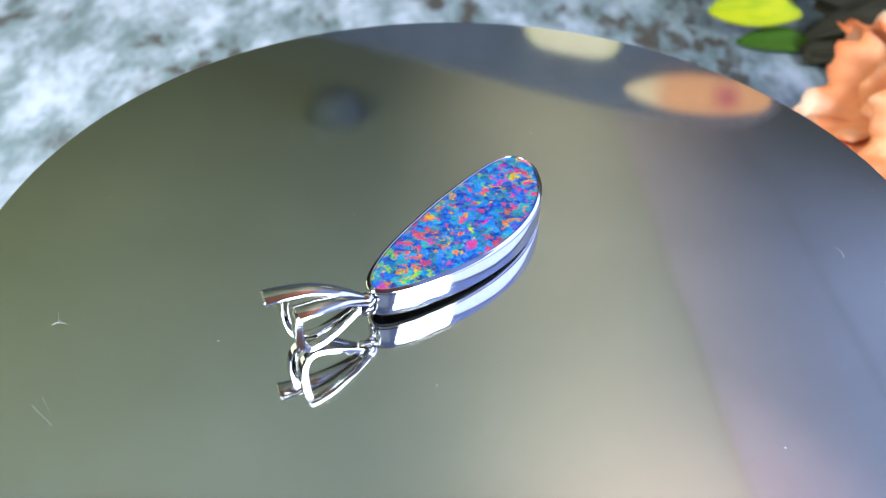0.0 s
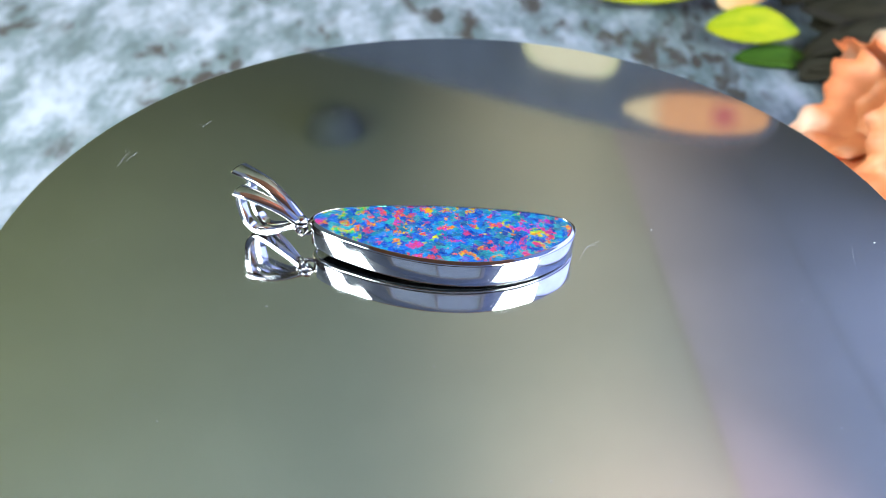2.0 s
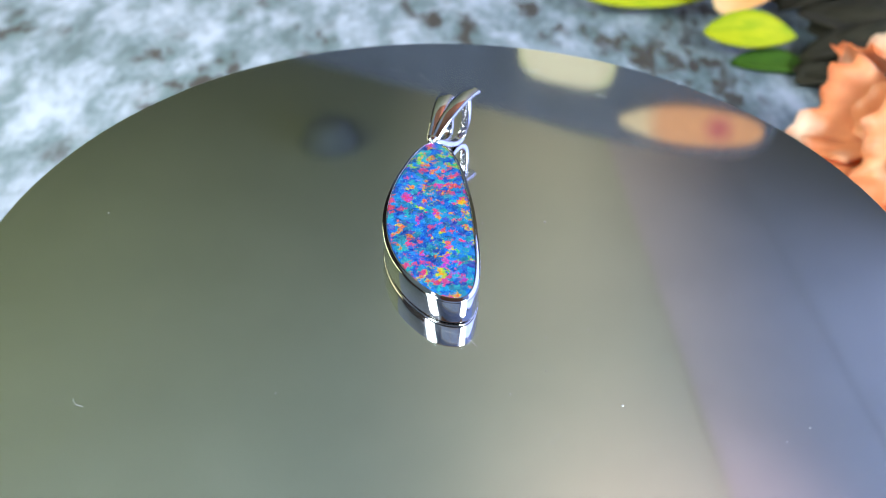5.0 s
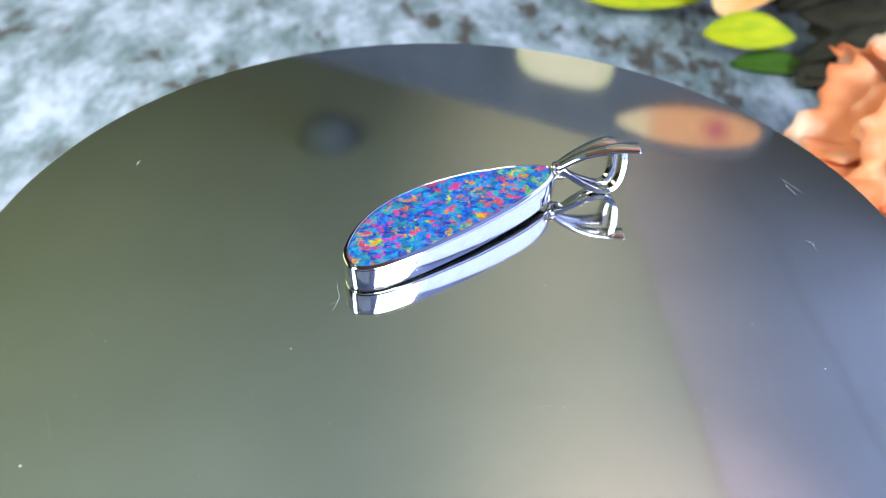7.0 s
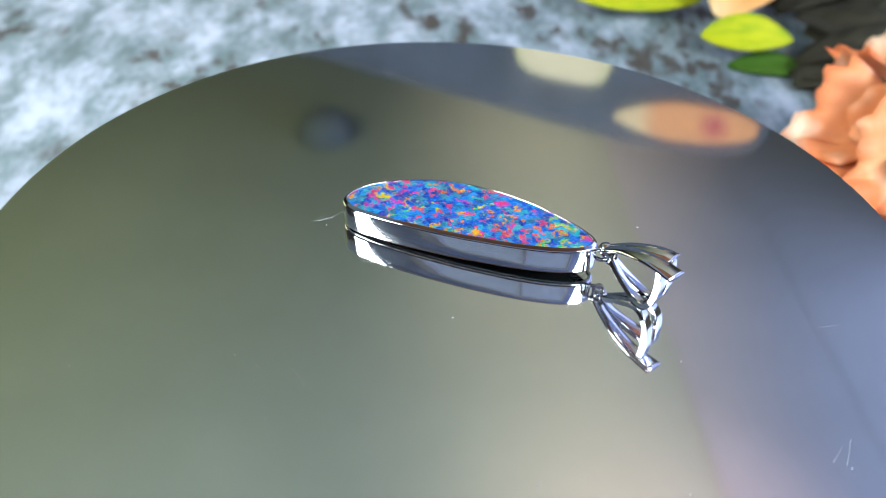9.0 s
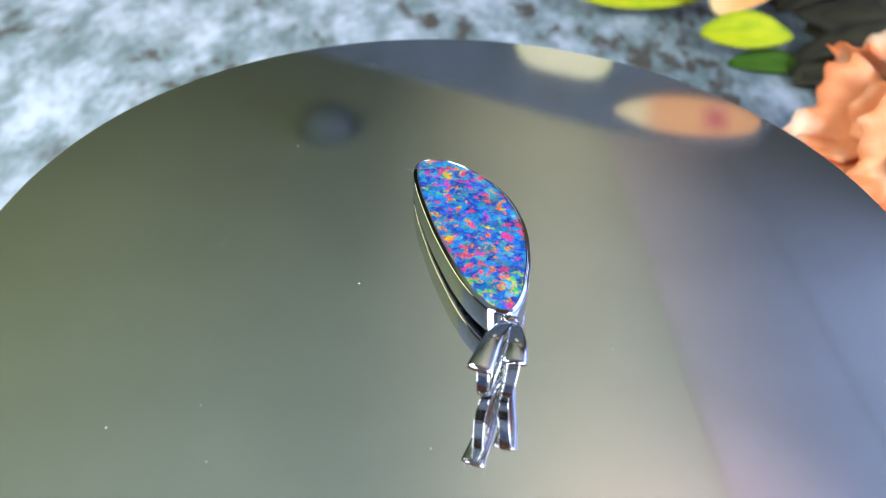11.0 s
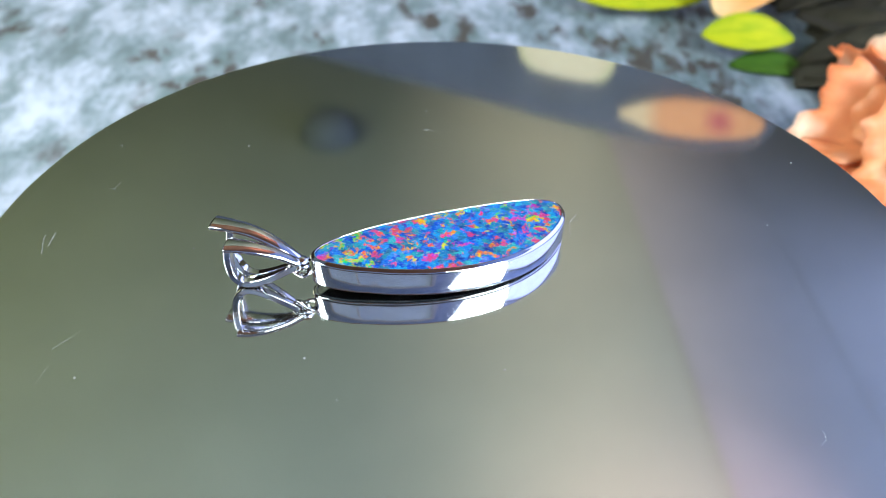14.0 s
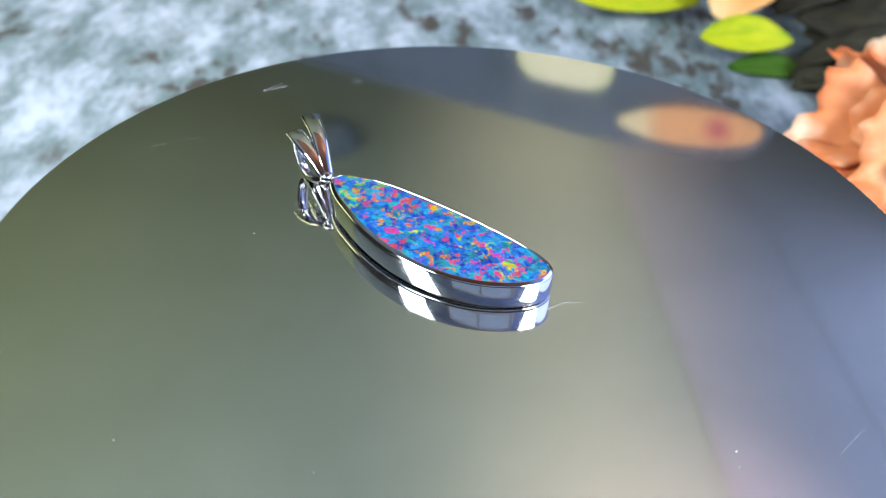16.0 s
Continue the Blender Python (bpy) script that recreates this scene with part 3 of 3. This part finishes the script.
# ---- flowers on the mat ----
def leaf_bm(length, width, arch, fold=0.25, twist=0.0):
    """A pointed leaf with a midrib, arched along its length and with thickness."""
    bm, nu, nv = bmesh.new(), 14, 6
    layers = []
    for dz in (0.0, -0.0006):
        grid = []
        for i in range(nu + 1):
            u = i / nu
            w = width / 2 * math.sin(math.pi * min(1, u * 0.97 + 0.02)) ** 0.75 * (1 - 0.25 * u)
            row = []
            for j in range(nv + 1):
                v = 2 * j / nv - 1
                row.append(bm.verts.new((length * u, w * v, arch * math.sin(math.pi * u) + fold * w * abs(v) + twist * w * v * u + dz)))
            grid.append(row)
        layers.append(grid)
    for grid in layers:
        for i in range(nu):
            for j in range(nv):
                bm.faces.new((grid[i][j], grid[i + 1][j], grid[i + 1][j + 1], grid[i][j + 1]))
    top, low = layers
    for i in range(nu):
        for j in (0, nv):
            bm.faces.new((top[i][j], top[i + 1][j], low[i + 1][j], low[i][j]))
    for j in range(nv):
        for i in (0, nu):
            bm.faces.new((top[i][j], top[i][j + 1], low[i][j + 1], low[i][j]))
    return bm


def carnation(at, radius, label):
    ob = thing("carnation", at, label, "flower", "flowers beside the turntable")
    rng = random.Random(5)
    part("calyx", lathe([(0, -radius * 0.75), (radius * 0.10, -radius * 0.7), (radius * 0.2, -radius * 0.3), (radius * 0.3, 0), (0, 0)], 20), LEAF_GREEN, ob, "green calyx", True)
    for ring_no, (count, reach, lift) in enumerate(((7, 1.0, 0.0), (6, 0.90, 0.22), (5, 0.74, 0.42), (4, 0.52, 0.58), (3, 0.32, 0.70))):
        for k in range(count):
            a = 2 * math.pi * (k + 0.5 * (ring_no % 2) + rng.uniform(-0.2, 0.2)) / count
            bm, nu, nv = bmesh.new(), 14, 40
            spread = (0.62 + 0.12 * rng.random()) * 8 / (count + 1.5)
            ph, wave, tip = rng.uniform(0, 6), rng.uniform(1.6, 2.6), rng.uniform(0.9, 1.08)
            grid = []
            for i in range(nu + 1):
                u = i / nu
                row = []
                for j in range(nv + 1):
                    v = 2 * j / nv - 1
                    teeth = 0.040 * math.sin(12 * v + ph) + 0.028 * math.sin(29 * v + 2 * ph)
                    r = radius * reach * tip * u * (1 - 0.16 * v ** 4) * (1 + teeth * u ** 6)
                    th = a + v * spread * (0.3 + 0.7 * u) * 0.9
                    z = radius * lift * math.sin(u * 1.5) + radius * (0.17 * math.sin(wave * v * 2 + ph) + 0.03 * math.sin(9 * v + 2 * ph)) * u * u - 0.22 * radius * (1 - lift) * u ** 3
                    row.append(bm.verts.new((r * math.cos(th), r * math.sin(th), z)))
                grid.append(row)
            for i in range(nu):
                for j in range(nv):
                    bm.faces.new((grid[i][j], grid[i + 1][j], grid[i + 1][j + 1], grid[i][j + 1]))
            bmesh.ops.remove_doubles(bm, verts=bm.verts, dist=1e-6)
            bmesh.ops.solidify(bm, geom=bm.faces[:], thickness=0.0003)
            part("petal", bm, PEACH, ob, smooth=True)
    return ob


def leaf(at, length, width, arch, material, label, fold=0.25, twist=0.0):
    ob = mesh_object("leaf", leaf_bm(length, width, arch, fold, twist), material, None, label, True)
    ob.matrix_basis = at
    return tagged(ob, label, "leaf", "leaves beside the flowers")


def flowers():
    carnation(pose(0.1085, 0.0820, -0.0400, 42, -4, 52), 0.0360, "ruffled peach-orange carnation lying on the stone mat")
    petal = mesh_object("fallen_petal", leaf_bm(0.046, 0.030, 0.004, 0.25), CREAM_PETAL, None, "", True)
    petal.matrix_basis = pose(0.0815, 0.1855, -0.0500, 14, -6, 60)
    tagged(petal, "single cream and peach petal lying on the mat beside lime leaves", "petal")
    leaf(pose(0.0750, 0.1770, -0.0525, 42, 0, -4), 0.028, 0.0138, 0.003, LEAF_LIME, "bright lime green leaf lying on the mat", 0.2)
    leaf(pose(0.0835, 0.1700, -0.0592, 10, 0, -6), 0.026, 0.013, 0.001, LEAF_GREEN, "mid green leaf under a lime leaf on the mat")
    leaf(pose(0.0380, 0.2080, -0.0535, 38, 0, -3), 0.043, 0.017, 0.003, LEAF_LIME, "bright green long leaf lying on the mat", 0.2)
    rng = random.Random(9)
    for i in range(30):
        x, y = 0.101 + 0.045 * rng.random(), 0.158 + 0.075 * rng.random()
        leaf(pose(x, y, -0.0580 + 0.006 * rng.random(), rng.uniform(-5, 25), rng.uniform(-12, 2), rng.uniform(-50, 50)), 0.028 + 0.012 * rng.random(), 0.021, 0.003, LEAF_SHADED,
             "dark green-brown leaf with the flowers' shade put into its colour")
    # five added leaves stand for the carnation's shadow on the mat
    for x, y, turn in ((0.099, 0.156, 20), (0.104, 0.148, 10), (0.100, 0.164, -25), (0.110, 0.146, -10), (0.103, 0.158, 40)):
        leaf(pose(x, y, -0.0580, 8, -6, turn), 0.024, 0.015, 0.002, LEAF_SHADED, "dark green-brown leaf with the flowers' shade put into its colour")


# ---- dust, lint and scratches on the mirror ----
def fibre(points, radius):
    path = smooth_curve([(x / 1000, y / 1000, 0.00002 + (z / 3000)) for x, y, z in points], 6)
    return mesh_object("lint_and_scratch", sweep(path, lambda s: (radius, radius), Vector((0, 0, 1)), 5, 2.0), DUST)


def dust_and_lint():
    out = []
    rng = random.Random(3)
    lint = [
        ((-38.2, -26.7, 0), (-37.3, -27.6, 0.15), (-36.5, -28.2, 0.15), (-35.6, -29.0, 0)),
        ((-40.2, -16.5, 0), (-39.6, -16.2, 0.15), (-38.7, -16.4, 0)),
        ((-39.6, -16.2, 0), (-40.1, -14.8, 0)),
        ((42.3, -1.3, 0), (42.8, -2.0, 0.15), (42.7, -3.0, 0)),
        ((9.4, 10.0, 0), (8.7, 11.2, 0.15), (8.0, 12.4, 0.15), (7.9, 14.2, 0)),
        ((8.0, 12.4, 0), (8.1, 13.0, 0.15), (8.5, 13.5, 0)),
        ((-36.2, -27.7, 0), (-37.6, -25.8, 0)),
        ((-13.8, 23.1, 0), (-14.9, 22.6, 0)),
        ((-15.3, 19.7, 0), (-16.7, 19.1, 0)),
        ((-17.0, 19.1, 0), (-18.6, 18.2, 0)),
        ((-17.9, 21.1, 0), (-18.7, 20.5, 0)),
        ((27.0, 35.6, 0), (25.3, 37.2, 0.15), (23.7, 38.9, 0)),
        ((37.6, -2.2, 0), (37.7, -0.9, 0)),
        ((6.1, -5.4, 0), (7.3, -5.3, 0.15), (8.5, -5.8, 0)),
        ((-8.3, -19.3, 0), (-7.2, -19.6, 0)),
        ((-20.3, -38.7, 0), (-19.1, -40.9, 0)),
        ((-21.8, -33.9, 0), (-21.9, -37.2, 0)),
        ((3.8, -38.8, 0), (3.6, -38.2, 0)),
    ]
    # some of the thinnest fibres stand for scratches in the plate
    for i, pts in enumerate(lint):
        out.append(tagged(fibre(pts, 0.000010 if i < 7 else 0.0000045), "fine white mark on the mirror plate, lint and scratches alike", "lint", "lint on the mirror plate"))
    bm = bmesh.new()
    for i in range(420):
        r, a = 0.0555 * math.sqrt(rng.random()), rng.uniform(0, 2 * math.pi)
        s = rng.choice((0.000015, 0.00002, 0.00002, 0.00003, 0.00004, 0.000055))
        bmesh.ops.create_icosphere(bm, subdivisions=1, radius=s, matrix=Matrix.Translation((r * math.cos(a), r * math.sin(a), s * 0.6)) @ Matrix.Rotation(rng.uniform(0, 3), 4, "Z") @ Matrix.Diagonal((1 + 2 * rng.random() ** 3, 1, 0.6, 1)))
    out.append(tagged(mesh_object("dust", bm, DUST), "fine pale dust specks scattered on the mirror plate", "dust", kind="stuff"))
    return out


room()
added_window()
ceiling_fixture()
light_panel(LEFT_LAMP, 0.14, 0.22, "small white photo lamp panel on a stand")
light_panel(RIGHT_LAMP, 0.26, 0.22, "wide white photo lamp panel on a stand")
table()
backdrop()
flowers()
plate = turntable()
jewel = pendant()
specks = dust_and_lint()


def motions():
    times = [0.5 * i for i in range(33)]
    walk(plate, [(t, Matrix.Translation((0.00055, -0.00041, 0)) @ spin(t)) for t in times])
    walk(jewel, [(t, spin(t) @ PENDANT_AT) for t in times])
    for ob in specks:
        walk(ob, [(t, spin(t)) for t in times])


motions()
